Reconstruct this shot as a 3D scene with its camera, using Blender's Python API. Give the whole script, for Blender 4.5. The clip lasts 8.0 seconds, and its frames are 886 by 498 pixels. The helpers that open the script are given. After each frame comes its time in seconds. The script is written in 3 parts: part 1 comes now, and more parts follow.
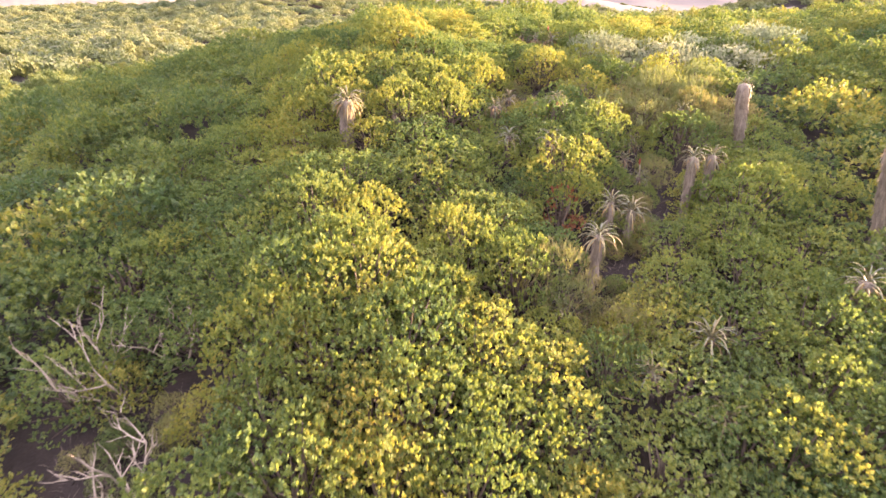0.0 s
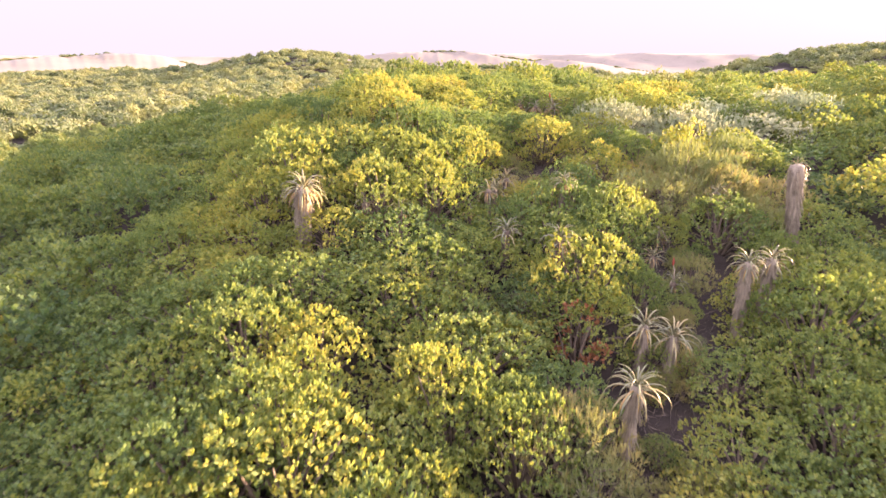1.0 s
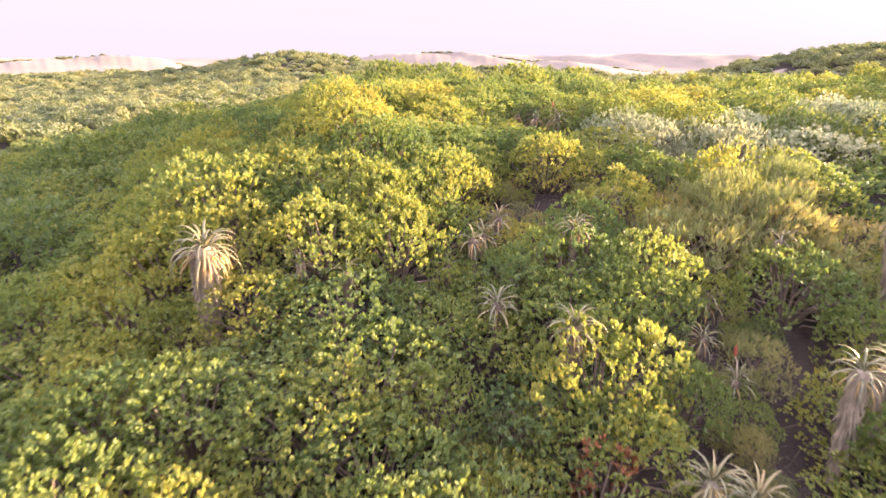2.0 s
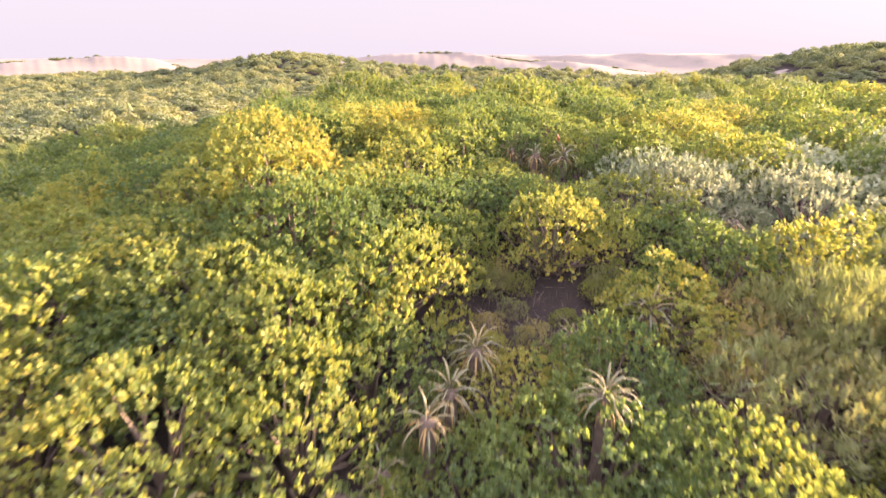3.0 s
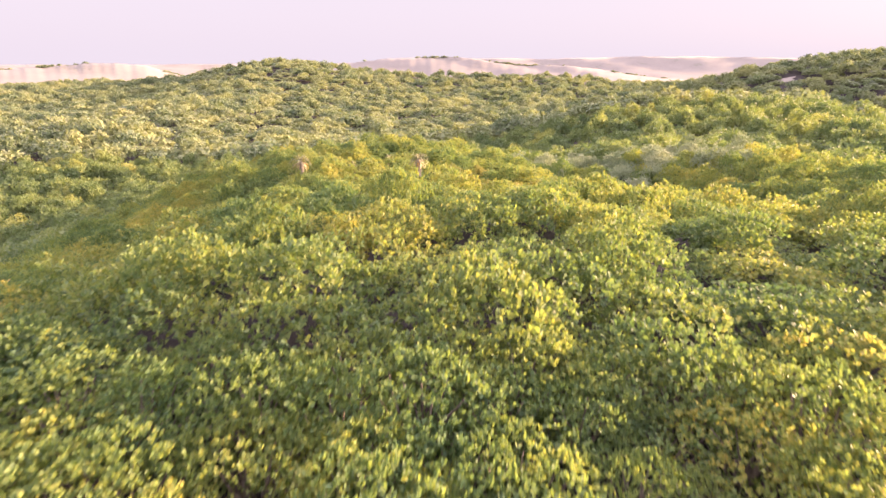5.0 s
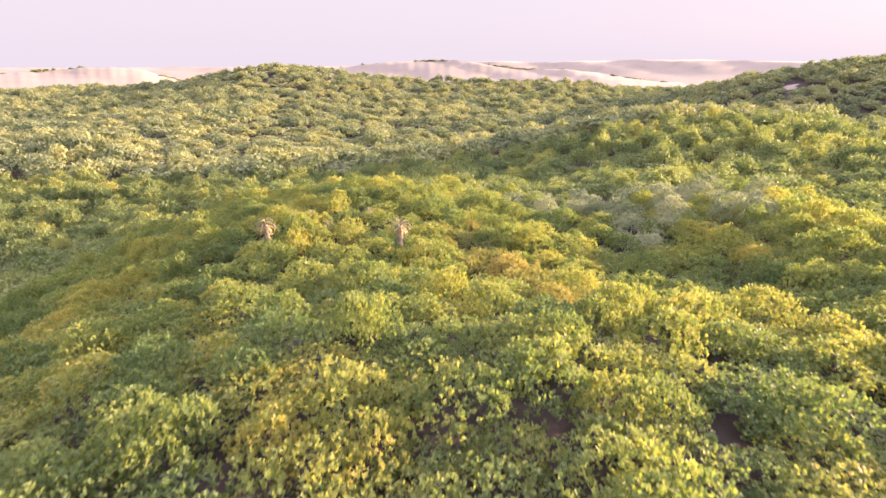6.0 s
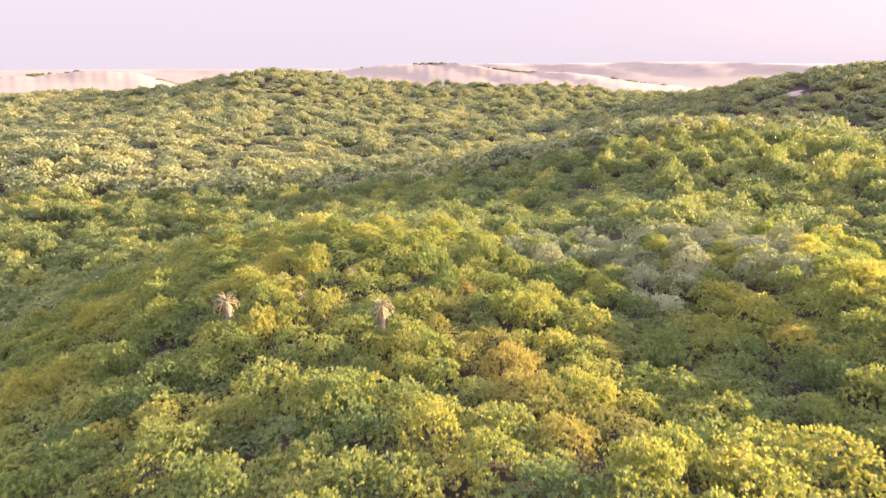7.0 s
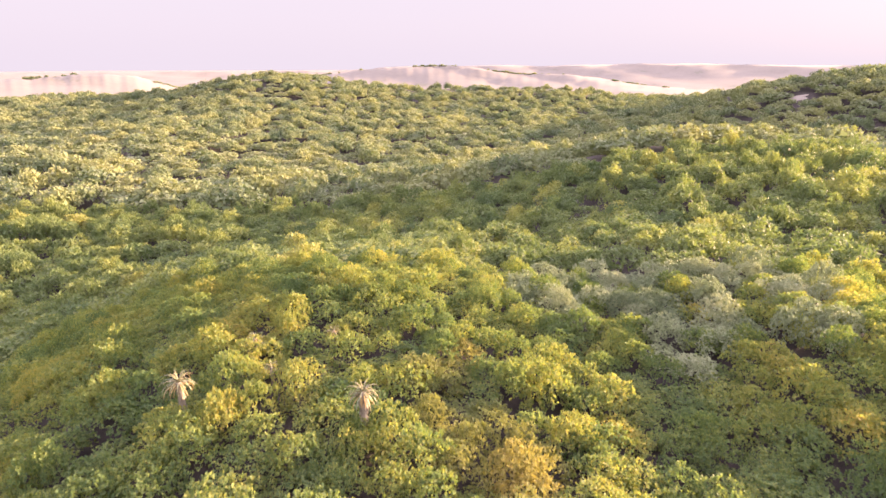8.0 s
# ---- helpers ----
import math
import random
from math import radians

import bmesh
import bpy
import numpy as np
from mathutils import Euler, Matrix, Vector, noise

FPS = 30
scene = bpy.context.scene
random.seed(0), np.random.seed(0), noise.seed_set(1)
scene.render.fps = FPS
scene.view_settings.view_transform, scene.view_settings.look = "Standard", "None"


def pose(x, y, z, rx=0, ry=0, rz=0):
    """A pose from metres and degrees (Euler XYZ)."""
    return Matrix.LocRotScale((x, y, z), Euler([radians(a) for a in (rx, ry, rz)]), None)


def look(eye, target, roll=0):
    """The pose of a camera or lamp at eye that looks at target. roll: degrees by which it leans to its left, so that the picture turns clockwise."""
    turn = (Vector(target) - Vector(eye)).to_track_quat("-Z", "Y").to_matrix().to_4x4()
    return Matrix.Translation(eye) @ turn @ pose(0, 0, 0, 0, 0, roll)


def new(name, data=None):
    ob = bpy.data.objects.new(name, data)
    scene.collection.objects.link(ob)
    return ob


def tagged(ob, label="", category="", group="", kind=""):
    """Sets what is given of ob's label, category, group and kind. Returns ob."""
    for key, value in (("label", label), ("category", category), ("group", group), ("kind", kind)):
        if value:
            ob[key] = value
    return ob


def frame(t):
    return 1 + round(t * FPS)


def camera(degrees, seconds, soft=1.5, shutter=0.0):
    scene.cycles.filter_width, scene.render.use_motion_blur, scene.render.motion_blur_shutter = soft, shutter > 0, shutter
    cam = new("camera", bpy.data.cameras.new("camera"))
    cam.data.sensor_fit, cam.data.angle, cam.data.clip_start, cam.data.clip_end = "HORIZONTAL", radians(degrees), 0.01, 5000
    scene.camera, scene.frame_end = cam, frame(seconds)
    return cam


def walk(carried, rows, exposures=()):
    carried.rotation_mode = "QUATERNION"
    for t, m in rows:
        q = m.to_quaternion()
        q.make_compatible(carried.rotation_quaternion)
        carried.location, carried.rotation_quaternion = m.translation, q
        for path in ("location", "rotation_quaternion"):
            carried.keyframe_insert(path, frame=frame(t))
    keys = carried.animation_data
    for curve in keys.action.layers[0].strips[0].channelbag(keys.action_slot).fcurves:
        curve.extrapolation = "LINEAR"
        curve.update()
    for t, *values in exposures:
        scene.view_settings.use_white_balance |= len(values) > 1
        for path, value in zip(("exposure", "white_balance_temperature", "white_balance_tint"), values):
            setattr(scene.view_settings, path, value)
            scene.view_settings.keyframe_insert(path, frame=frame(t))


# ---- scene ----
cam = camera(81.4, 8.0, 1.5, 0.25)
METRES, EYE, TILT, LEAN, TURN = 40.0, 8.0, -20.0, 0.0, 0.0
ROWS = [
    (0.0, 0.0, 0.0, 0.0, 0.08, -6.24, -0.69),
    (0.5, 0.0054, 0.0393, 0.0157, 0.08, -5.34, -0.61),
    (1.0, 0.0108, 0.0801, 0.0303, 0.24, -0.21, -0.5),
    (2.5, 0.0324, 0.2136, 0.0822, 0.1, -0.1, -0.22),
    (3.0, 0.0416, 0.2676, 0.1111, 0.05, -0.11, -0.16),
    (3.5, 0.052, 0.3306, 0.1445, 0.03, -0.07, -0.05),
    (4.0, 0.063, 0.3949, 0.185, 0.02, 0.01, -0.01),
    (4.5, 0.0746, 0.4556, 0.2292, -0.03, 0.04, 0.06),
    (5.0, 0.086, 0.5129, 0.2763, -0.06, 0.11, 0.12),
    (6.5, 0.1122, 0.6666, 0.4297, -0.18, 0.32, 0.11),
    (7.0, 0.1178, 0.7168, 0.4741, -0.16, 0.37, 0.15),
    (7.5, 0.1213, 0.7671, 0.511, -0.15, 0.44, 0.18),
    (8.0, 0.1237, 0.8155, 0.5435, -0.15, 0.48, 0.19),
]
EXPOSURE, KELVIN, TINT = 2.35, 6600, 40
walk(cam, [(t, pose(0, 0, EYE, TILT, LEAN, TURN) @ pose(METRES * x, METRES * y, METRES * z, 90 + pitch, roll, yaw)) for t, x, y, z, yaw, pitch, roll in ROWS],
     [(0.0, EXPOSURE + 0.16, KELVIN, TINT), (2.5, EXPOSURE + 0.1, KELVIN, TINT), (3.5, EXPOSURE - 0.04, KELVIN, TINT), (5.0, EXPOSURE - 0.04, KELVIN, TINT), (6.5, EXPOSURE - 0.06, KELVIN, TINT), (8.0, EXPOSURE - 0.04, KELVIN, TINT)])

# ---- light: low morning sun ahead and to the right, under a misty white sky ----
SUN_AZ, SUN_EL = radians(73), radians(8.3)
TO_SUN = Vector((math.cos(SUN_EL) * math.sin(SUN_AZ), math.cos(SUN_EL) * math.cos(SUN_AZ), math.sin(SUN_EL)))
world = bpy.data.worlds.new("world")
scene.world = world
world.use_nodes = True
wn, wl = world.node_tree.nodes, world.node_tree.links
wn.clear()
sky = wn.new("ShaderNodeTexSky")
sky.sky_type, sky.sun_disc = "NISHITA", False
sky.sun_elevation, sky.sun_rotation, sky.dust_density, sky.air_density = SUN_EL, SUN_AZ, 4.0, 1.0
blue = wn.new("ShaderNodeBackground")
blue.inputs["Strength"].default_value = 0.006
mist = wn.new("ShaderNodeBackground")
mist.inputs["Strength"].default_value = 0.205
# thick morning mist: brighter overhead than at the horizon
where = wn.new("ShaderNodeTexCoord")
split = wn.new("ShaderNodeSeparateXYZ")
rise = wn.new("ShaderNodeValToRGB")
rise.color_ramp.elements[0].position, rise.color_ramp.elements[0].color = 0.2, (0.76, 0.80, 0.80, 1)
rise.color_ramp.elements[1].position, rise.color_ramp.elements[1].color = 1.0, (3.5, 3.5, 3.75, 1)
glare = rise.color_ramp.elements.new(0.42)
glare.color = (2.5, 2.5, 2.65, 1)
wl.new(where.outputs["Generated"], split.inputs[0])
wl.new(split.outputs["Z"], rise.inputs["Fac"])
wl.new(rise.outputs["Color"], mist.inputs["Color"])
both = wn.new("ShaderNodeAddShader")
out = wn.new("ShaderNodeOutputWorld")
wl.new(sky.outputs[0], blue.inputs["Color"])
wl.new(blue.outputs[0], both.inputs[0])
wl.new(mist.outputs[0], both.inputs[1])
wl.new(both.outputs[0], out.inputs["Surface"])

sun = new("sun", bpy.data.lights.new("sun", "SUN"))
sun.data.energy, sun.data.angle, sun.data.color = 6.7, radians(0.6), (1.0, 0.75, 0.41)
sun.matrix_world = look(TO_SUN * 200, (0, 0, 0))


# ---- materials ----
def nodes_of(name):
    m = bpy.data.materials.new(name)
    m.use_nodes = True
    n, l = m.node_tree.nodes, m.node_tree.links
    return m, n, l, n["Principled BSDF"], n["Material Output"]


def ramp_node(n, stops):
    r = n.new("ShaderNodeValToRGB")
    e = r.color_ramp.elements
    while len(e) < len(stops):
        e.new(0.5)
    for i, (at, c) in enumerate(stops):
        e[i].position, e[i].color = at, (*c, 1)
    return r


def maths(n, l, op, a, b):
    m = n.new("ShaderNodeMath")
    m.operation = op
    for i, v in enumerate((a, b)):
        if isinstance(v, (int, float)):
            m.inputs[i].default_value = v
        else:
            l.new(v, m.inputs[i])
    return m.outputs[0]


def noise_node(n, l, scale, detail=3.0, world_space=True):
    t = n.new("ShaderNodeTexNoise")
    t.inputs["Scale"].default_value, t.inputs["Detail"].default_value = scale, detail
    if world_space:
        g = n.new("ShaderNodeNewGeometry")
        l.new(g.outputs["Position"], t.inputs["Vector"])
    else:
        c = n.new("ShaderNodeTexCoord")
        l.new(c.outputs["Object"], t.inputs["Vector"])
    return t.outputs["Fac"]


def leaf_material(name, stops, through_light=0.35, rough=0.4, patch=0.35, glow=(1.0, 1.0, 0.5), gloss=0.5, speck=0.16, haze_sheen=0.0):
    """Living leaves: tone from plant to plant, patch to patch and leaf to leaf, with light passing through."""
    m, n, l, p, o = nodes_of(name)
    info = n.new("ShaderNodeObjectInfo")
    geo = n.new("ShaderNodeNewGeometry")
    at = n.new("ShaderNodeAttribute")
    at.attribute_name = "tone"
    plant = maths(n, l, "FRACT", maths(n, l, "ADD", info.outputs["Random"], at.outputs["Fac"]), 0)
    spots = noise_node(n, l, patch, 2.0)
    spots = maths(n, l, "SUBTRACT", maths(n, l, "MULTIPLY", spots, 1.9), 0.45)
    fine = noise_node(n, l, 2.6, 2.0)
    v = maths(n, l, "ADD", maths(n, l, "MULTIPLY", plant, 0.34), maths(n, l, "MULTIPLY", spots, 0.35))
    v = maths(n, l, "ADD", v, maths(n, l, "MULTIPLY", maths(n, l, "SUBTRACT", geo.outputs["Random Per Island"], 0.5), speck))
    v = maths(n, l, "ADD", v, 0.08)
    v = maths(n, l, "ADD", v, maths(n, l, "MULTIPLY", fine, 0.16))
    ramp = ramp_node(n, stops)
    l.new(v, ramp.inputs["Fac"])
    l.new(ramp.outputs["Color"], p.inputs["Base Color"])
    p.inputs["Roughness"].default_value = rough
    p.inputs["Specular IOR Level"].default_value = gloss
    # pale sheen stands in for haze over the more distant scrub
    p.inputs["Sheen Weight"].default_value, p.inputs["Sheen Roughness"].default_value = haze_sheen, 0.6
    p.inputs["Sheen Tint"].default_value = (1.0, 0.94, 0.92, 1)
    tint = n.new("ShaderNodeMix")
    tint.data_type, tint.blend_type = "RGBA", "MULTIPLY"
    tint.inputs["Factor"].default_value = 1.0
    l.new(ramp.outputs["Color"], tint.inputs["A"])
    tint.inputs["B"].default_value = (*[2.0 * c for c in glow], 1)
    tr = n.new("ShaderNodeBsdfTranslucent")
    l.new(tint.outputs["Result"], tr.inputs["Color"])
    mix = n.new("ShaderNodeMixShader")
    mix.inputs["Fac"].default_value = through_light
    l.new(p.outputs[0], mix.inputs[1])
    l.new(tr.outputs[0], mix.inputs[2])
    l.new(mix.outputs[0], o.inputs["Surface"])
    return m


def dry_material(name, stops, scale=6.0, rough=0.85, bump=0.4, world_space=True):
    """Dead, barky or earthy surfaces: two scales of mottling and a fine relief."""
    m, n, l, p, o = nodes_of(name)
    geo = n.new("ShaderNodeNewGeometry")
    big = noise_node(n, l, scale, 4.0, world_space)
    small = noise_node(n, l, scale * 9, 4.0, world_space)
    v = maths(n, l, "ADD", maths(n, l, "MULTIPLY", big, 0.65), maths(n, l, "MULTIPLY", small, 0.35))
    v = maths(n, l, "ADD", v, maths(n, l, "MULTIPLY", maths(n, l, "SUBTRACT", geo.outputs["Random Per Island"], 0.5), 0.35))
    ramp = ramp_node(n, stops)
    l.new(v, ramp.inputs["Fac"])
    l.new(ramp.outputs["Color"], p.inputs["Base Color"])
    p.inputs["Roughness"].default_value = rough
    b = n.new("ShaderNodeBump")
    b.inputs["Strength"].default_value, b.inputs["Distance"].default_value = bump, 0.03
    l.new(small, b.inputs["Height"])
    l.new(b.outputs[0], p.inputs["Normal"])
    return m


LEAF_TONES = [(0.20, (0.069, 0.124, 0.062)), (0.42, (0.124, 0.183, 0.072)), (0.58, (0.194, 0.242, 0.078)), (0.76, (0.296, 0.286, 0.080)), (0.97, (0.380, 0.286, 0.085))]
M_LEAF = leaf_material("thicket_leaves", LEAF_TONES, 0.36, rough=0.55, gloss=0.2, speck=0.28, glow=(1.04, 1.0, 0.42))
SCRUB_TONES = [(0.20, (0.055, 0.102, 0.050)), (0.45, (0.103, 0.152, 0.060)), (0.62, (0.164, 0.202, 0.066)), (0.8, (0.250, 0.238, 0.070)), (0.97, (0.325, 0.248, 0.075))]
M_SCRUB = leaf_material("scrub_leaves", SCRUB_TONES, 0.38, rough=0.6, gloss=0.2, speck=0.34, glow=(1.02, 1.0, 0.42), haze_sheen=0.04)
M_VALLEY = leaf_material("valley_scrub_leaves", [(0.20, (0.062, 0.105, 0.045)), (0.45, (0.108, 0.150, 0.055)), (0.62, (0.165, 0.198, 0.062)), (0.82, (0.24, 0.24, 0.07)), (0.97, (0.29, 0.24, 0.08))], 0.3, 0.6, 0.12, gloss=0.2, haze_sheen=0.12)
M_BRONZE = leaf_material("half_dry_leaves", [(0.25, (0.10, 0.125, 0.045)), (0.5, (0.165, 0.172, 0.055)), (0.75, (0.235, 0.205, 0.065)), (0.95, (0.28, 0.21, 0.075))], 0.3, 0.7, gloss=0.2, haze_sheen=0.06)
M_GREYSCRUB = leaf_material("grey_scrub_leaves", [(0.25, (0.12, 0.165, 0.085)), (0.55, (0.20, 0.245, 0.135)), (0.85, (0.29, 0.315, 0.185))], 0.2, 0.7, speck=0.3, glow=(0.9, 0.9, 0.7), haze_sheen=0.05)
M_HEATH = leaf_material("heath_sprigs", [(0.25, (0.12, 0.16, 0.08)), (0.5, (0.18, 0.205, 0.095)), (0.75, (0.28, 0.235, 0.11)), (0.95, (0.38, 0.235, 0.12))], 0.3, 0.7, gloss=0.2)
M_SILVER = leaf_material("silver_leaves", [(0.25, (0.18, 0.235, 0.15)), (0.55, (0.26, 0.31, 0.20)), (0.85, (0.36, 0.37, 0.24))], 0.25, 0.7, glow=(0.9, 0.9, 0.7))
# haze put into the colour: greyer, bluer base and the strongest sheen
M_FAR = leaf_material("haze_greyed_scrub_leaves", [(0.20, (0.072, 0.112, 0.060)), (0.45, (0.115, 0.152, 0.074)), (0.66, (0.170, 0.195, 0.084)), (0.9, (0.235, 0.235, 0.096))], 0.25, 0.7, 0.05, gloss=0.15, speck=0.08, haze_sheen=0.2)
M_RUST = leaf_material("rusty_dead_leaves", [(0.2, (0.13, 0.055, 0.03)), (0.6, (0.22, 0.095, 0.045)), (0.9, (0.30, 0.15, 0.07))], 0.3, 0.7, glow=(1.0, 0.7, 0.5))
M_BARK = dry_material("shrub_bark", [(0.3, (0.07, 0.05, 0.04)), (0.7, (0.2, 0.16, 0.12))])
M_DEADWOOD = dry_material("bleached_dead_wood", [(0.3, (0.28, 0.24, 0.18)), (0.7, (0.5, 0.43, 0.33))], 5.0)
M_TWIG = dry_material("dry_twigs", [(0.3, (0.07, 0.055, 0.045)), (0.7, (0.20, 0.165, 0.13))], 5.0)
M_TRUNK = dry_material("aloe_trunk", [(0.3, (0.13, 0.11, 0.085)), (0.55, (0.27, 0.235, 0.18)), (0.8, (0.38, 0.335, 0.265))], 7.0)
M_SKIRT = dry_material("dry_aloe_leaves", [(0.25, (0.13, 0.11, 0.08)), (0.55, (0.26, 0.22, 0.16)), (0.85, (0.38, 0.325, 0.24))], 5.0, 0.7, 0.2)
M_ALOE = leaf_material("aloe_green", [(0.25, (0.12, 0.145, 0.09)), (0.5, (0.19, 0.195, 0.105)), (0.75, (0.28, 0.235, 0.11)), (0.95, (0.36, 0.25, 0.11))], 0.12, 0.45, 1.5, (1.0, 0.9, 0.5))
M_ALOE_DRY = leaf_material("aloe_tan", [(0.25, (0.20, 0.145, 0.065)), (0.55, (0.34, 0.24, 0.09)), (0.9, (0.44, 0.30, 0.10))], 0.12, 0.55, 1.5, (1.0, 0.8, 0.5))
M_FLOWER = leaf_material("aloe_flower", [(0.2, (0.28, 0.06, 0.04)), (0.8, (0.4, 0.13, 0.07))], 0.2, 0.5, glow=(1, 0.6, 0.4))
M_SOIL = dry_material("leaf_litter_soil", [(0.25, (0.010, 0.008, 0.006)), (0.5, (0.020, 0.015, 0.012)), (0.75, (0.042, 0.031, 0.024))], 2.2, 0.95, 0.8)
M_SAND = dry_material("pale_dune_sand", [(0.36, (0.12, 0.125, 0.085)), (0.43, (0.17, 0.150, 0.122)), (0.8, (0.215, 0.19, 0.155))], 0.03, 0.9, 0.1)

# ---- the lie of the land ----
# the rise at (32, 17) is unseen, added to shade the near right slope
HILLS = [(-3.3, 26.6, 28.4, 15.3, 9.58), (-2.4, 19.8, 2.0, 12.2, 0.77), (28.3, 52.0, 6.6, 29.4, 3.78), (72.9, 52.6, 60.7, 88.5, 12.82),
         (248.0, 300.0, 50.0, 55.0, 26.5), (175.0, 300.0, 28.0, 50.0, 9.0), (32.0, 17.0, 7.0, 7.0, 1.2), (-104.1, 399.7, 42.0, 51.7, 13.0), (-187.1, 428.8, 150.0, 85.1, 8.0),
         (88.1, 455.7, 209.7, 90.0, 4.64), (20.0, 440.0, 55.0, 40.0, 6.0), (-6.8, -4.3, 15.8, 15.3, 3.86), (-6.6, 67.2, 17.2, 18.4, 8.83),
         (66.0, 156.0, 32.0, 24.0, 8.6), (44.0, 116.0, 14.0, 14.0, 2.0), (-104.2, 237.3, 26.8, 62.8, 5.0), (6.9, 42.1, 10.1, 5.3, 1.73), (30.0, 205.0, 60.0, 36.0, -3.5), (95.0, 440.0, 40.0, 40.0, 4.0)]


def canopy(x, y):
    """Height of the tops of the scrub over the hills."""
    z = np.full(np.shape(x), -10.0)
    for cx, cy, sx, sy, a in HILLS:
        z = z + a * np.exp(-0.5 * ((x - cx) / sx) ** 2 - 0.5 * ((y - cy) / sy) ** 2)
    return z


def away(x, y):
    """Distance from the crest of the near hill."""
    return np.hypot(x - 2.0, (y - 25.0) * 0.8)


def plant_height(x, y):
    return 1.25 + 1.6 * np.clip((away(x, y) - 25) / 80, 0, 1)


def ground_z(x, y):
    x, y = np.asarray(x, float), np.asarray(y, float)
    ripple = 0.10 * np.sin(x * 1.3 + 0.7 * np.sin(y * 0.9)) * np.cos(y * 1.1 + 0.4) + 0.05 * np.sin(x * 3.1 + y * 2.3)
    return canopy(x, y) - plant_height(x, y) + ripple * np.exp(-away(x, y) / 40)


def mesh_of(name, V, F, smooth=False):
    me = bpy.data.meshes.new(name)
    V, F = np.asarray(V, np.float32), np.asarray(F, np.int32)
    me.vertices.add(len(V))
    me.vertices.foreach_set("co", V.ravel())
    me.loops.add(F.size)
    me.loops.foreach_set("vertex_index", F.ravel())
    me.polygons.add(len(F))
    me.polygons.foreach_set("loop_start", np.arange(len(F), dtype=np.int32) * F.shape[1])
    me.update(calc_edges=True)
    me.validate()
    if smooth:
        me.shade_smooth()
    return me


def part(name, me, material, parent=None, label="", m=None):
    if not me.materials:
        me.materials.append(material)
    ob = new(name, me)
    if parent is not None:
        ob.parent = parent
    if m is not None:
        ob.matrix_basis = m
    if label:
        ob["label"] = label
    return ob


def sheet(name, xs, ys, zf):
    X, Y = np.meshgrid(xs, ys)
    V = np.stack([X, Y, zf(X, Y)], -1).reshape(-1, 3)
    i = np.arange(len(xs) * len(ys)).reshape(len(ys), len(xs))
    F = np.stack([i[:-1, :-1], i[:-1, 1:], i[1:, 1:], i[1:, :-1]], -1).reshape(-1, 4)
    return mesh_of(name, V, F, True)


def graded(lo, hi, near_lo, near_hi, step, grow=1.12):
    mid = list(np.arange(near_lo, near_hi + step, step))
    a, s = mid[0], step
    while a > lo:
        s *= grow
        a -= s
        mid.insert(0, a)
    b, s = mid[-1], step
    while b < hi:
        s *= grow
        b += s
        mid.append(b)
    return np.array(mid)


# ---- far dunes on the horizon ----
def dune_ridge(radius, knots, seed, label):
    """A long low dune range, far off: a crest line through knots of bearing and height, and two uneven slopes."""
    r = random.Random(seed)
    waves = [(r.uniform(20, 40), r.uniform(0, 6.3), 0.5), (r.uniform(70, 110), r.uniform(0, 6.3), 0.35), (r.uniform(160, 260), r.uniform(0, 6.3), 0.25)]
    az, hz = zip(*knots)
    n, rings = 220, ((-0.22, -14), (-0.15, 0.12), (-0.10, 0.34), (-0.06, 0.62), (-0.025, 0.9), (0, 1.0), (0.05, 0.4), (0.12, -14))
    V, F = [], []
    for i in range(n + 1):
        a = az[0] + (az[-1] - az[0]) * i / n
        near = [float(np.interp(a + d, az, hz)) for d in (-0.9, -0.45, 0, 0.45, 0.9)]
        top = sum(near) / 5 + 0.7 * sum(w * math.sin(f * radians(a) * 2 + ph) for f, ph, w in waves)
        for k, (dr, u) in enumerate(rings):
            z = u if u < -1 else -9 + u * (top + 9) + (0.8 * math.sin(0.9 * a + 2.3 * k) if 0 < k < 5 else 0)
            rr = radius * (1 + dr + 0.012 * math.sin(0.7 * a + 1.9 * k))
            V.append((2 + rr * math.sin(radians(a)), 20 + rr * math.cos(radians(a)), z))
    m = len(rings)
    for i in range(n):
        for k in range(m - 1):
            p = i * m + k
            F.append((p, p + m, p + m + 1, p + 1))
    ob = part("backdrop", mesh_of("dune_ridge", V, F, True), M_SAND)
    tagged(ob, label, "dune", kind="structure")
    return [(2 + radius * 0.995 * math.sin(radians(a)), 20 + radius * 0.995 * math.cos(radians(a)), float(np.interp(a, az, hz)) - 1.2) for a in np.arange(az[0] + 1, az[-1] - 1, 0.16)]


CRESTS = dune_ridge(600, [(-64, -3), (-52, 1), (-43, 2), (-38.5, 7), (-35, 9), (-32.5, 11.5), (-28, 10), (-26.4, 3), (-24, -5), (-20, -9)], 3, "pale sand dune range with dark scrub on the misty horizon")
CRESTS += dune_ridge(720, [(-18, -9), (-13.5, 5), (-10.5, 10), (-8.5, 12.5), (-5.3, 16.5), (0, 18.5), (3.5, 16.5), (6, 11), (9, 8), (13, 8), (20, -4), (24, -9)], 8, "pale sand dunes fading into the morning mist")
dune_ridge(1050, [(-60, 10), (-45, 10), (-30, 9), (-10, 11), (2, 17), (6, 20), (10, 17), (14, 19), (19, 21), (25, 21), (31, 18), (45, 16), (60, 14)], 5, "low hills dissolved in the morning mist")


# ---- foliage building blocks ----
def unit(v):
    return v / np.maximum(np.linalg.norm(v, axis=-1, keepdims=True), 1e-9)


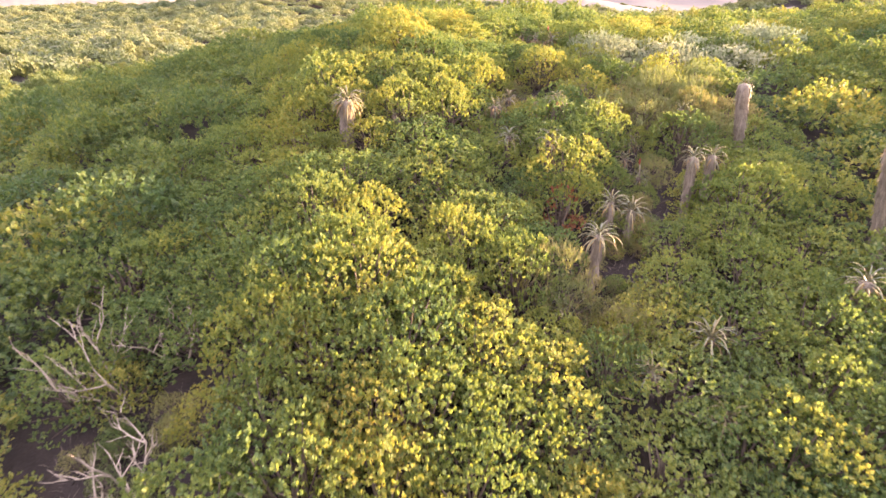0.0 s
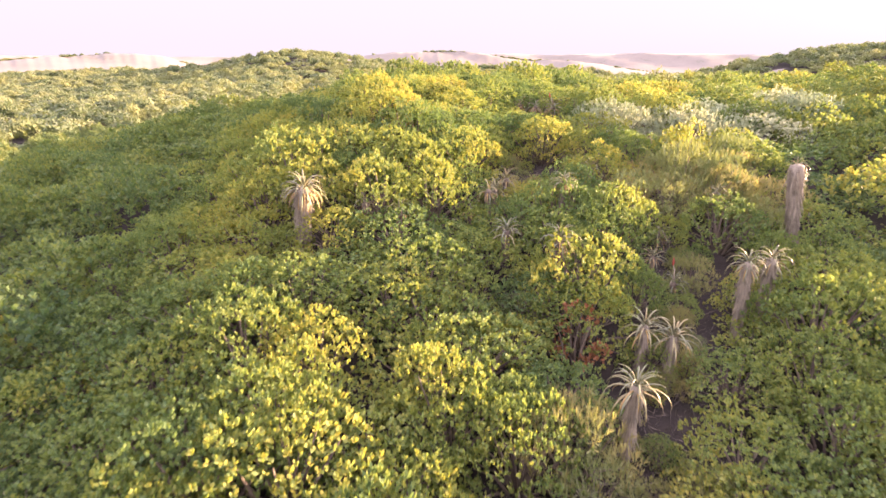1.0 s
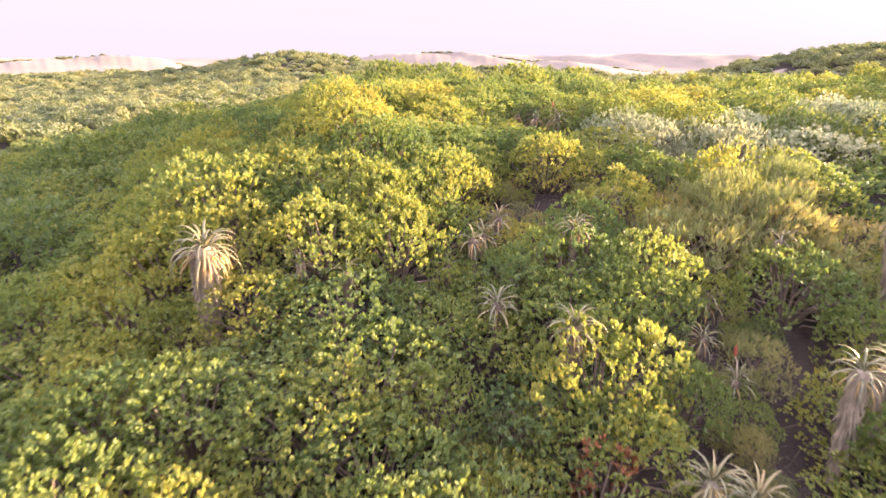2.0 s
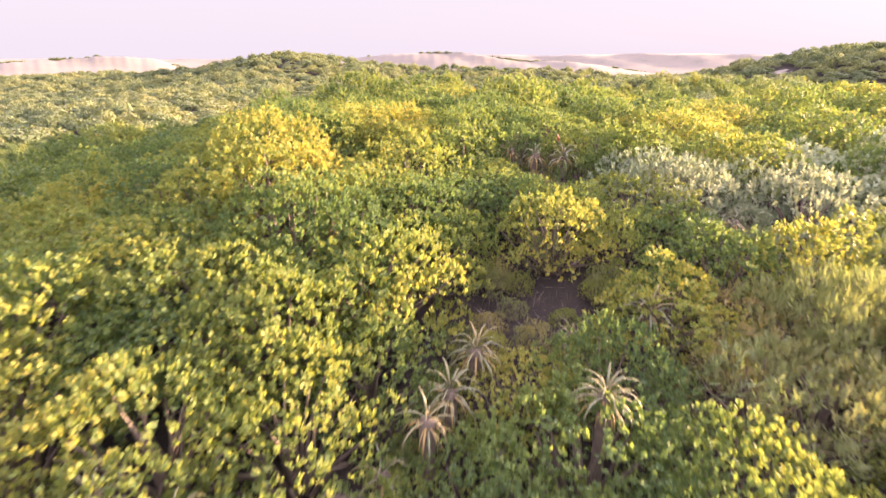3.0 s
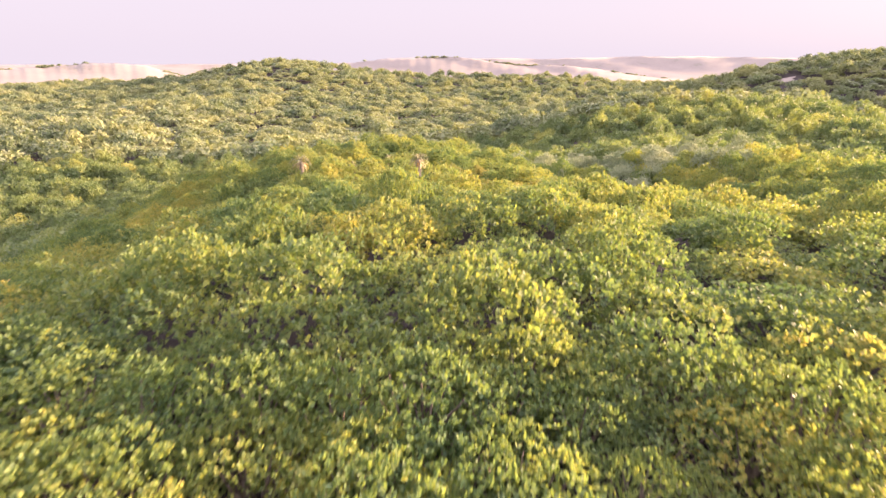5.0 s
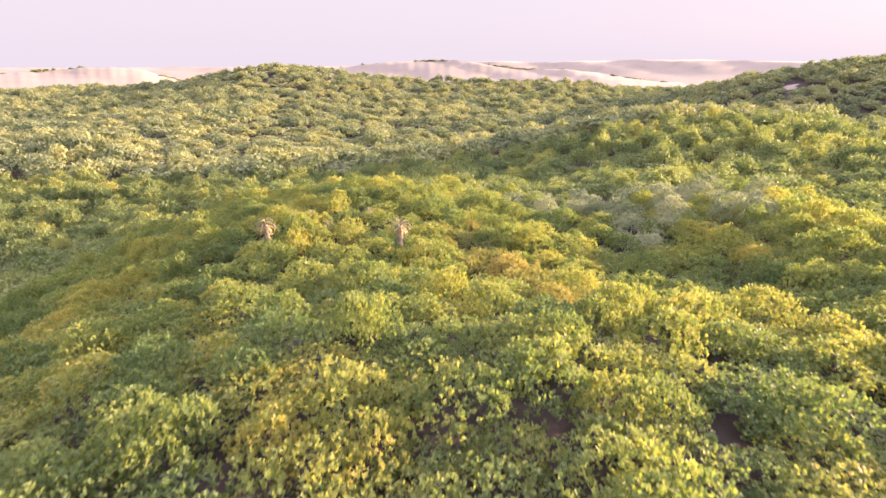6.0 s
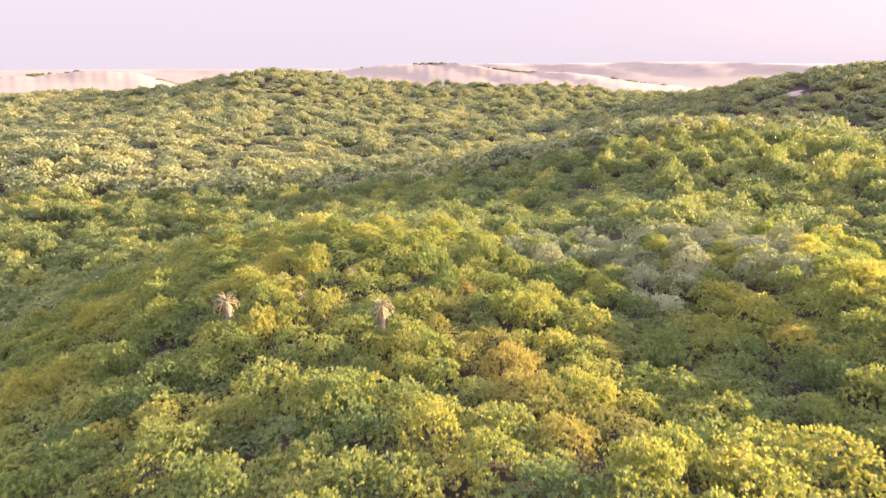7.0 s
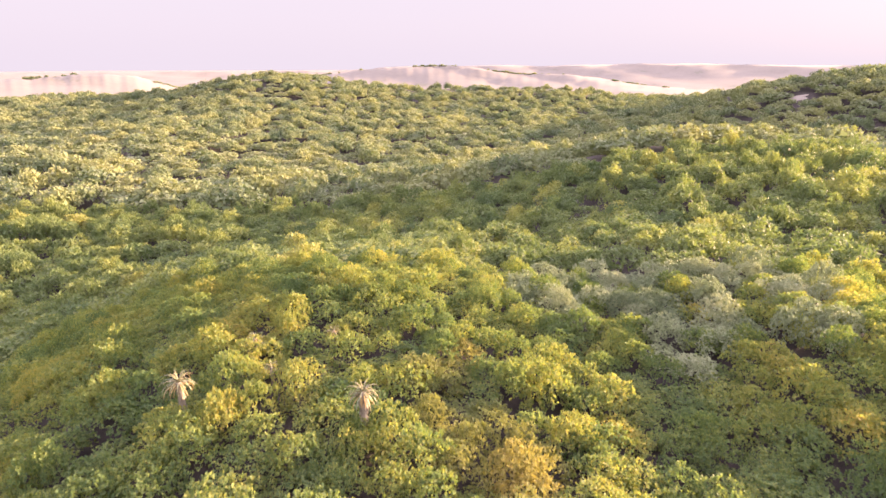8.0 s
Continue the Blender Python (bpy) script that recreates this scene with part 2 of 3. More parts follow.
def leaf_blades(base, d, side, length, width):
    """Simple three-cornered leaves, broad at the tip, for plants further off."""
    length, width = length[:, None], width[:, None]
    tip = base + d * length
    V = np.stack([base, tip - side * width * 0.5, tip + side * width * 0.5], 1).reshape(-1, 3)
    return V, np.arange(len(V)).reshape(-1, 3)


def leaf_quads(base, d, side, length, width, fold=0.25):
    """Kite-shaped folded leaves from base points, directions and sideways axes."""
    up = unit(np.cross(side, d))
    length, width = length[:, None], width[:, None]
    a = base
    b = base + d * length * 0.58 + side * width * 0.5 + up * width * fold
    c = base + d * length - up * length * 0.08
    e = base + d * length * 0.58 - side * width * 0.5 + up * width * fold
    V = np.stack([a, b, c, e], 1).reshape(-1, 3)
    F = np.arange(len(V)).reshape(-1, 4)
    return V, F


def tufts(rng, P, A, n, length, width, lo=0.25, hi=1.15, blades=False):
    """n leaves round the axis A at each point P, spreading like the tip of a twig."""
    k = len(P)
    A = np.repeat(unit(A), n, 0)
    base = np.repeat(P, n, 0)
    rnd = unit(rng.normal(size=A.shape))
    side = unit(np.cross(A, rnd))
    th = rng.uniform(lo, hi, k * n)[:, None]
    d = unit(A * np.cos(th) + np.cross(side, A) * np.sin(th))
    L = length * rng.uniform(0.65, 1.3, k * n)
    base = base + A * (rng.uniform(-0.5, 0.4, k * n) * length)[:, None]
    return leaf_blades(base, d, side, L, L * width * 1.4) if blades else leaf_quads(base, d, side, L, L * width)


def joined(pieces):
    V, F, k = [], [], 0
    for v, f in pieces:
        V.append(v)
        F.append(f + k)
        k += len(v)
    return np.concatenate(V), np.concatenate(F)


def crown(rng, R, H, count, leaves, length, width, lobes=14, upright=0.55, lo=0.25, hi=1.15, blades=False, head=0.30, body=None, ring=7):
    """Leaf mass of one shrub: leafy heads spread over a dome, with shaded gaps between them and a darker inner layer."""
    c, rad = [(0, 0, 0.70 * H)], [head * R]
    for i in range(lobes):
        a = 2.39996 * i + rng.uniform(-0.35, 0.35)
        q = R * 0.86 * math.sqrt((i + 0.7) / lobes)
        z = H * (0.80 * math.sqrt(max(0.0, 1 - (q / R) ** 2)) - 0.04 + rng.uniform(-0.10, 0.12))
        c.append((q * math.cos(a), q * math.sin(a), max(z, 0.2 * H)))
        rad.append(R * head * rng.uniform(0.75, 1.2))
    for i in range(ring):
        a = 6.28 / ring * i + rng.uniform(-0.3, 0.3)
        c.append((0.80 * R * math.cos(a), 0.80 * R * math.sin(a), H * rng.uniform(0.12, 0.26)))
        rad.append(R * head * 0.95)
    c, rad = np.array(c), np.array(rad)
    pick = rng.choice(len(rad), count * 3, p=rad ** 2 / (rad ** 2).sum())
    d = unit(rng.normal(size=(count * 3, 3)))
    d[:, 2] = np.where(d[:, 2] < -0.1, -d[:, 2], d[:, 2])
    P = c[pick] + d * rad[pick][:, None] * rng.uniform(0.80, 1.15, (count * 3, 1))
    inside = np.zeros(len(P), bool)
    for j in range(len(rad)):
        inside |= (np.linalg.norm(P - c[j], axis=1) < 0.8 * rad[j]) & (pick != j)
    keep = ~inside & (P[:, 2] > 0.04 * H)
    P, d = P[keep][:count], d[keep][:count]
    A = d * (1 - upright) + np.array([0, 0, 1.0]) * upright + rng.normal(size=d.shape) * 0.18
    V, F = tufts(rng, P, A, leaves, length, width, lo, hi, blades)
    inner = count // 5
    Q = P[:inner] * np.array([0.88, 0.88, 0.82])
    V2, F2 = tufts(rng, Q, d[:inner] + rng.normal(size=(len(Q), 3)) * 0.5, 4, length * 1.25, width * 1.2, 0.4, 1.5, blades)
    pieces = [(V, F), (V2, F2)]
    if body:
        pieces += leaf_masses(rng, c, rad, *body)
    return *joined(pieces), c


bm = bmesh.new()
bmesh.ops.create_icosphere(bm, subdivisions=3, radius=1.0)
bm.verts.ensure_lookup_table()
BALL = (np.array([v.co[:] for v in bm.verts]), np.array([[v.index for v in f.verts] for f in bm.faces]))
bm.free()


def leaf_masses(rng, c, rad, share, spread):
    """A dense shell of overlapping leaves round each leafy head, each tilted its own way."""
    V0, F0 = BALL
    T0 = V0[F0[V0[F0][:, :, 2].mean(1) > -0.35]]
    out = []
    for q, r in zip(c, rad):
        T = T0[rng.uniform(size=len(T0)) < share]
        a = rng.uniform(0, 6.28)
        T = T @ np.array([[math.cos(a), math.sin(a), 0], [-math.sin(a), math.cos(a), 0], [0, 0, 1]])
        mid = T.mean(1, keepdims=True)
        e = (T - mid) * rng.uniform(0.7, 1.3, (len(T), 3, 1))
        e = e + np.cross(rng.normal(size=mid.shape) * 0.75, e)
        W = (mid * (1 + rng.normal(size=(len(T), 1, 1)) * 0.13) + e * spread) * np.array([1.05, 1.05, 0.9]) * r + q
        out.append((W.reshape(-1, 3), np.arange(3 * len(T)).reshape(-1, 3)))
    return out


def tube(path, radii, sides=5):
    path = np.asarray(path, float)
    V, F = [], []
    for i, p in enumerate(path):
        d = Vector(path[min(i + 1, len(path) - 1)] - path[max(i - 1, 0)]).normalized()
        u = d.orthogonal().normalized()
        w = d.cross(u)
        for k in range(sides):
            a = 2 * math.pi * k / sides
            V.append(Vector(p) + (u * math.cos(a) + w * math.sin(a)) * radii[i])
    for i in range(len(path) - 1):
        for k in range(sides):
            a, b = i * sides + k, i * sides + (k + 1) % sides
            F.append((a, b, b + sides, a + sides))
    return np.array([tuple(v) for v in V]), np.array(F)


def stems(rng, c):
    out = []
    for q in c:
        mid = q * np.array([0.45, 0.45, 0.5]) + rng.normal(size=3) * 0.05
        out.append(tube([(0.06 * q[0], 0.06 * q[1], -0.25), mid, q], [0.035, 0.024, 0.010]))
    return joined(out)


# ---- shrubs of the near hill ----
HOLLOWS = [(2.9, 8.5, 0.5), (3.1, 9.5, 0.6), (3.8, 10.4, 0.55), (4.5, 11.2, 0.5), (4.9, 12.2, 0.55), (5.2, 13.2, 0.5), (5.5, 14.2, 0.5), (6.1, 15.0, 0.4), (0.9, 8.8, 0.3), (1.4, 12.6, 0.3),
           (-5.1, 5.7, 0.85), (-4.5, 6.8, 0.5), (-5.9, 6.4, 0.5), (3.0, 18.8, 0.7), (3.6, 18.3, 0.55), (2.6, 19.9, 0.4), (2.2, 18.4, 0.5), (4.6, 19.7, 0.4),
           (1.7, 17.1, 0.3), (1.3, 16.3, 0.3), (3.9, 23.9, 0.6), (4.4, 23.4, 0.55), (3.5, 24.5, 0.4), (4.2, 24.4, 0.5), (4.3, 22.7, 0.35), (5.7, 26.8, 0.4), (6.4, 27.3, 0.5)]
GAPS = [(7.2, 27.8, 0.4), (-0.6, 31.5, 0.4), (-0.1, 32.3, 0.4), (-1.5, 30.8, 0.3), (6.9, 20.8, 0.35), (7.6, 25.8, 0.3), (-2.75, 14.1, 0.1), (8.5, 15.0, 0.2), (6.5, 12.8, 0.08), (9.9, 11.0, 0.2)]
CLEARINGS = HOLLOWS + GAPS
# taller and lower growth: place, reach, height
MOUNDS = [(-1.2, 12.2, 1.0, 0.10), (-3.0, 9.6, 1.4, 0.45), (-3.4, 11.7, 1.1, 0.40), (-1.0, 10.2, 0.7, -0.35), (-3.2, 8.0, 1.0, 0.25), (-0.3, 7.7, 1.3, 0.30), (-1.4, 6.0, 1.3, 0.35), (1.0, 9.9, 0.9, 0.40), (3.6, 13.8, 1.1, 0.45), (-0.3, 17.1, 1.3, 0.45),
          (0.6, 21.0, 1.4, 0.30), (3.8, 15.2, 1.0, 0.35), (0.0, 19.3, 1.3, 0.20), (4.2, 21.0, 1.1, 0.15), (7.5, 11.0, 1.2, 0.30), (-1.9, 13.3, 1.0, -0.40), (1.5, 12.0, 0.8, -0.40),
          (0.6, 14.7, 1.0, -0.30), (-4.5, 7.8, 1.0, -0.35), (6.8, 29.4, 1.2, -0.50)]
MOUNDS += [(0.5, 24.0, 1.0, -0.35), (3.0, 17.0, 0.9, -0.3), (1.9, 22.4, 1.0, -0.2), (3.9, 23.3, 0.9, -0.3), (-2.6, 21.5, 1.2, 0.3), (2.2, 28.5, 1.4, 0.35), (-1.0, 27.5, 1.3, 0.3), (-2.4, 13.2, 1.0, -0.60), (3.2, 11.2, 0.6, -0.45), (6.4, 11.9, 0.7, -0.35)]
HEATH = [(6.7, 16.3, 1.0), (8.2, 16.6, 1.3), (9.4, 17.8, 1.2), (5.9, 16.9, 0.9), (7.2, 17.4, 1.2), (6.4, 18.6, 0.7), (2.5, 9.4, 0.55), (3.2, 7.3, 0.4), (8.3, 18.4, 1.0), (4.1, 9.0, 0.4), (9.3, 19.5, 1.0)]
SILVER = [(7.2, 22.2, 1.2), (8.2, 21.2, 1.2), (6.4, 23.0, 0.7), (9.3, 22.4, 1.3), (10.8, 23.5, 1.4), (19.5, 72.5, 5.0), (21.5, 66.5, 4.5), (15.5, 75.0, 4.0), (25.5, 70.0, 5.0), (14.0, 68.5, 2.6), (18.0, 63.5, 2.6), (24.5, 64.0, 3.0), (12.0, 72.0, 2.4), (11.5, 22.0, 1.6), (12.5, 24.5, 1.6)]


def inside_any(x, y, circles, extra=0.0):
    return any((x - a) ** 2 + (y - b) ** 2 < (r + extra) ** 2 for a, b, r in circles)


def lump(x, y, size):
    """Uneven growth: -1 to 1, in patches of about that size."""
    return noise.noise(Vector((x / size, y / size, 3.7))) * 1.6


def growth(x, y):
    """How much taller than usual the shrubs of the near hill stand at a place."""
    g = 1.0 + 0.13 * lump(x, y, 2.4) + 0.17 * lump(x + 40, y, 1.1)
    for a, b, r, dz in MOUNDS:
        g += dz / 1.3 * math.exp(-((x - a) ** 2 + (y - b) ** 2) / r ** 2)
    return min(max(g, 0.5), 1.55)


def room(x, y):
    """Free distance to the nearest bare hollow."""
    return min(math.hypot(x - a, y - b) - r for a, b, r in CLEARINGS)


rng = np.random.default_rng(11)
KINDS = {
    "thicket_shrub": (M_LEAF, "evergreen thicket shrub with upright glossy yellow-green leaves", "shrub", 7),
    "heath_shrub": (M_HEATH, "feathery olive and bronze heath shrub on the dune", "shrub", 3),
    "silver_shrub": (M_SILVER, "pale silver-grey leaved dune shrub", "shrub", 3),
}
PROTOTYPES = {}
for kind, (mat, label, cat, count) in KINDS.items():
    PROTOTYPES[kind] = []
    for i in range(count):
        if kind == "thicket_shrub":
            V, F, c = crown(rng, 1.25, 1.55, 900, 7, 0.061, 0.56, 24, 0.56, 0.15, 1.0, head=0.26, ring=9)
        elif kind == "heath_shrub":
            V, F, c = crown(rng, 1.15, 1.45, 420, 8, 0.13, 0.13, 18, 0.7, 0.15, 0.8, head=0.24)
        else:
            V, F, c = crown(rng, 1.2, 1.45, 480, 7, 0.10, 0.24, 17, 0.72, 0.08, 0.65)
        PROTOTYPES[kind].append((mesh_of("crown", V, F), mesh_of("stem", *stems(rng, c))))


def shrub(kind, i, x, y, size, height, turn, lean):
    """A multi-stemmed shrub standing on the ground."""
    crown_mesh, stem_mesh = PROTOTYPES[kind][i % len(PROTOTYPES[kind])]
    ob = new(kind)
    part("stem", stem_mesh, M_BARK, ob)
    part("crown", crown_mesh, KINDS[kind][0], ob)
    ob.matrix_world = pose(x, y, float(ground_z(x, y)), lean, lean * 0.5, turn) @ Matrix.Diagonal((size, size, height, 1))
    tagged(ob, KINDS[kind][1], KINDS[kind][2], "shrubs of the near thicket")
    return ob


CORE = (-7.5, 9.8, 4.2, 30.5)
STEP = 1.22
for iy in range(round((CORE[3] - CORE[2]) / STEP)):
    for ix in range(round((CORE[1] - CORE[0]) / STEP)):
        x = CORE[0] + (ix + 0.5 + 0.5 * (iy % 2) + rng.uniform(-0.28, 0.28)) * STEP
        y = CORE[2] + (iy + 0.5 + rng.uniform(-0.28, 0.28)) * STEP
        if room(x, y) < 0.12:
            continue
        kind = "heath_shrub" if inside_any(x, y, HEATH) and rng.uniform() < 0.75 else "silver_shrub" if inside_any(x, y, SILVER) else "thicket_shrub"
        s = min(rng.uniform(0.84, 1.14), 0.32 + 0.72 * room(x, y))
        shrub(kind, int(rng.integers(0, 99)), x, y, s, growth(x, y) * rng.uniform(0.82, 1.1) * (0.3 + 0.7 * min(1, s)), rng.uniform(0, 360), rng.uniform(-7, 7))


for x, y, size in ((2.35, 9.7, 0.85), (2.6, 9.2, 0.6), (3.75, 8.5, 0.62), (7.0, 18.0, 0.9), (8.0, 17.6, 0.9), (4.3, 9.3, 0.5), (6.0, 14.2, 0.5), (3.5, 20.4, 0.4), (5.3, 17.2, 0.6), (2.0, 12.9, 0.45)):
    shrub("heath_shrub", int(10 * x), x, y, size, size * 1.25, 77 * x, 3)


# ---- the wider scrub, too many plants to count ----
def scatter(name, label, material, protos, points, scales, kind_name, cell=3.0):
    if not points:
        return None
    VS, FS, T, k = [], [], [], 0
    for (x, y, z), (sx, sz) in zip(points, scales):
        V, F = protos[int(rng.integers(0, len(protos)))]
        a = rng.uniform(0, 2 * math.pi)
        ca, sa = math.cos(a), math.sin(a)
        W = np.stack([(V[:, 0] * ca - V[:, 1] * sa) * sx + x, (V[:, 0] * sa + V[:, 1] * ca) * sx + y, V[:, 2] * sz + z], 1)
        VS.append(W)
        FS.append(F + k)
        T.append(np.full(len(W), 0.75 * dome(x, y, cell)[1] + 0.25 * rng.uniform(0, 1)))
        k += len(W)
    me = mesh_of(name, np.concatenate(VS), np.concatenate(FS))
    at = me.attributes.new("tone", "FLOAT", "POINT")
    at.data.foreach_set("value", np.concatenate(T).astype(np.float32))
    ob = part(name, me, material)
    return tagged(ob, label, kind_name, kind="stuff")


def spots_in(x0, x1, y0, y1, step, test):
    out = []
    for iy in range(int((y1 - y0) / step)):
        for ix in range(int((x1 - x0) / step)):
            x = x0 + (ix + 0.5 + 0.5 * (iy % 2) + rng.uniform(-0.33, 0.33)) * step
            y = y0 + (iy + 0.5 + rng.uniform(-0.33, 0.33)) * step
            if test(x, y):
                out.append((x, y, float(ground_z(x, y))))
    return out


def in_core(x, y):
    return CORE[0] - 0.1 < x < CORE[1] + 0.4 and CORE[2] - 0.1 < y < CORE[3] - 0.3


def in_mid(x, y):
    return (-18.6 < x < 22.6 and -3 < y <= 36.0) or (-22.6 < x < 38.6 and 36.0 < y < 74.6)


def in_wide(x, y):
    return -90 < x < 84 and -40 < y < 140


def in_view(x, y, m=12.0):
    """Kept to the side of the hills that the flight looks on, with a margin."""
    return y > -45 and abs(x - 3) < (y + 12) * 1.05 + m


def dome(x, y, cell):
    """Billowing crowns of several plants grown together: height factor at a place, and a number of the crown's own."""
    best = (0.52, 0.5)
    ci, cj = math.floor(x / cell), math.floor(y / cell)
    for i in range(ci - 1, ci + 2):
        for j in range(cj - 1, cj + 2):
            h = [math.sin(i * 127.1 + j * 311.7 + k * 74.7) * 43758.5453 % 1.0 for k in range(4)]
            d = math.hypot(x - (i + 0.15 + 0.7 * h[0]) * cell, y - (j + 0.15 + 0.7 * h[1]) * cell) / (cell * (0.48 + 0.26 * h[2]))
            if d < 1:
                best = max(best, (0.52 + (0.42 + 0.42 * h[3]) * math.sqrt(1 - d * d), h[2]))
    return best


def sizes(pts, lo, hi, H, cell):
    return [(rng.uniform(lo, hi), float(plant_height(x, y)) / H * rng.uniform(0.74, 1.22) * dome(x, y, cell)[0] * 1.2) for x, y, z in pts]


FINE_Y, FINE_END = 36.0, 76.0
mid_protos = [crown(rng, 1.3, 1.5, 440, 6, 0.085, 0.42, 18, 0.62, 0.15, 1.0, blades=True, head=0.25, ring=3)[:2] for _ in range(6)]
slope_protos = [crown(rng, 1.25, 1.6, 520, 5, 0.095, 0.44, 17, 0.62, 0.15, 1.0, blades=True, head=0.25, ring=3)[:2] for _ in range(7)]


def pale(p):
    return inside_any(p[0], p[1], SILVER, 0.8 * noise.noise(Vector((p[0] * 0.5, p[1] * 0.5, 9.1)))) and noise.noise(Vector((p[0] * 1.1, p[1] * 1.1, 5.1))) > -0.2


BRONZE = [(6.0, 55.0, 2.6), (7.5, 52.5, 1.9), (10.3, 47.5, 2.0), (8.5, 49.5, 1.6), (8.9, 45.6, 1.0), (5.0, 58.5, 1.6), (6.8, 61.0, 1.2)]
close = spots_in(-20, 24, -3, FINE_Y + 0.3, 1.7, lambda x, y: not in_core(x, y) and in_view(x, y, 4) and room(x, y) > 0.3)
grey = [p for p in close if pale(p)]
scatter("grey_thicket", "pale silver-grey shrubs among the green thicket", M_SILVER, mid_protos, grey, sizes(grey, 0.95, 1.3, 1.45, 2.6), "shrubs", 2.6)
close = [p for p in close if not pale(p)]
scatter("thicket", "dense evergreen dune thicket on the flanks of the hill", M_SCRUB, mid_protos, close, sizes(close, 1.0, 1.4, 1.42, 2.6), "shrubs", 2.6)
beyond = spots_in(-24, 40, FINE_Y, FINE_END, 1.6, lambda x, y: in_view(x, y, 4) and room(x, y) > 0.3)
greyer = [p for p in beyond if pale(p)]
scatter("silver_thicket", "patch of silver-grey dune shrubs beyond the hill", M_GREYSCRUB, slope_protos, greyer, sizes(greyer, 0.8, 1.15, 1.6, 2.8), "shrubs", 2.8)
beyond = [p for p in beyond if not pale(p)]
bronze = [p for p in beyond if inside_any(p[0], p[1], BRONZE)]
scatter("bronze_thicket", "brownish half-dry shrubs on the far slope", M_BRONZE, slope_protos, bronze, sizes(bronze, 0.75, 1.1, 1.6, 2.8), "shrubs", 2.8)
beyond = [p for p in beyond if p not in bronze]
scatter("slope_thicket", "rounded evergreen shrubs on the far slope of the hill", M_SCRUB, slope_protos, beyond, sizes(beyond, 0.78, 1.16, 1.6, 2.8), "shrubs", 2.8)
wide_protos = [crown(rng, 1.9, 2.3, 230, 3, 0.19, 0.5, 12, 0.55, 0.2, 1.1, blades=True, head=0.31, body=(0.08, 1.2), ring=0)[:2] for _ in range(7)]
pts = spots_in(-90, 84, -30, 140, 3.1, lambda x, y: not in_mid(x, y) and in_view(x, y))
grey = [p for p in pts if pale(p)]
pts = [p for p in pts if not pale(p)]
scatter("scrub", "rounded green and yellow-green scrub filling the valley", M_VALLEY, wide_protos, pts, sizes(pts, 0.75, 1.3, 2.2, 5.0), "shrubs", 5.0)
scatter("silver_scrub", "silver-grey dune shrubs on the rise across the valley", M_GREYSCRUB, slope_protos, grey, sizes(grey, 1.15, 1.5, 1.6, 4.0), "shrubs", 4.0)
BLOWOUT = (168.0, 283.0)
far_protos = [crown(rng, 3.7, 2.9, 50, 4, 0.30, 0.6, 9, 0.35, 0.4, 1.3, blades=True, head=0.33, body=(0.22, 1.15), ring=0)[:2] for _ in range(7)]
pts = spots_in(-330, 330, 60, 425, 7.6, lambda x, y: not in_wide(x, y) and abs(x - 2) < y * 0.96 + 14 and ((x - BLOWOUT[0]) / 6) ** 2 + ((y - BLOWOUT[1]) / 6) ** 2 > 1)
scatter("far_scrub", "distant dune scrub in soft rounded crowns, mist paleness put into its colour", M_FAR, far_protos, pts, sizes(pts, 0.9, 1.4, 2.7, 8.0), "shrubs", 8.0)
crest = [p for p in CRESTS if noise.noise(Vector((p[0] * 0.021, p[1] * 0.021, 4.4))) + rng.uniform(-0.2, 0.2) > -0.05]
scatter("dune_crest_scrub", "low dark scrub along the crests of the far dunes", M_FAR, far_protos, crest, [(rng.uniform(0.3, 0.9), rng.uniform(0.3, 0.9)) for p in crest], "shrubs", 8.0)
behind = spots_in(-75, 85, -60, 90, 6.5, lambda x, y: not in_view(x, y, 14) and not in_mid(x, y))
scatter("outer_scrub", "dune scrub on the slopes behind and beside the hill", M_FAR, far_protos, behind, sizes(behind, 0.9, 1.3, 2.7, 6.0), "shrubs", 6.0)


# ---- a bare patch of sand on the right-hand hill ----
n = 24
V = [(BLOWOUT[0], BLOWOUT[1], float(ground_z(*BLOWOUT)) + 0.5)]
for k in (0.5, 1.0):
    for i in range(n):
        a = 2 * math.pi * i / n
        r = k * (4.6 + 1.0 * math.sin(3 * a) + 0.7 * math.sin(5 * a + 1))
        x, y = BLOWOUT[0] + r * math.cos(a), BLOWOUT[1] + 0.8 * r * math.sin(a)
        V.append((x, y, float(ground_z(x, y)) + (0.4 if k < 1 else -0.1)))
F = [(0, 0, 1 + i, 1 + (i + 1) % n) for i in range(n)] + [(1 + i, 1 + n + i, 1 + n + (i + 1) % n, 1 + (i + 1) % n) for i in range(n)]
bm = bmesh.new()
verts = [bm.verts.new(v) for v in V]
for f in F:
    bm.faces.new([verts[i] for i in dict.fromkeys(f)])
me = bpy.data.meshes.new("sand_patch")
bm.to_mesh(me)
bm.free()
tagged(part("sand_patch", me, M_SAND), "bare pale sand blowout among the hillside scrub", "sand", kind="structure")


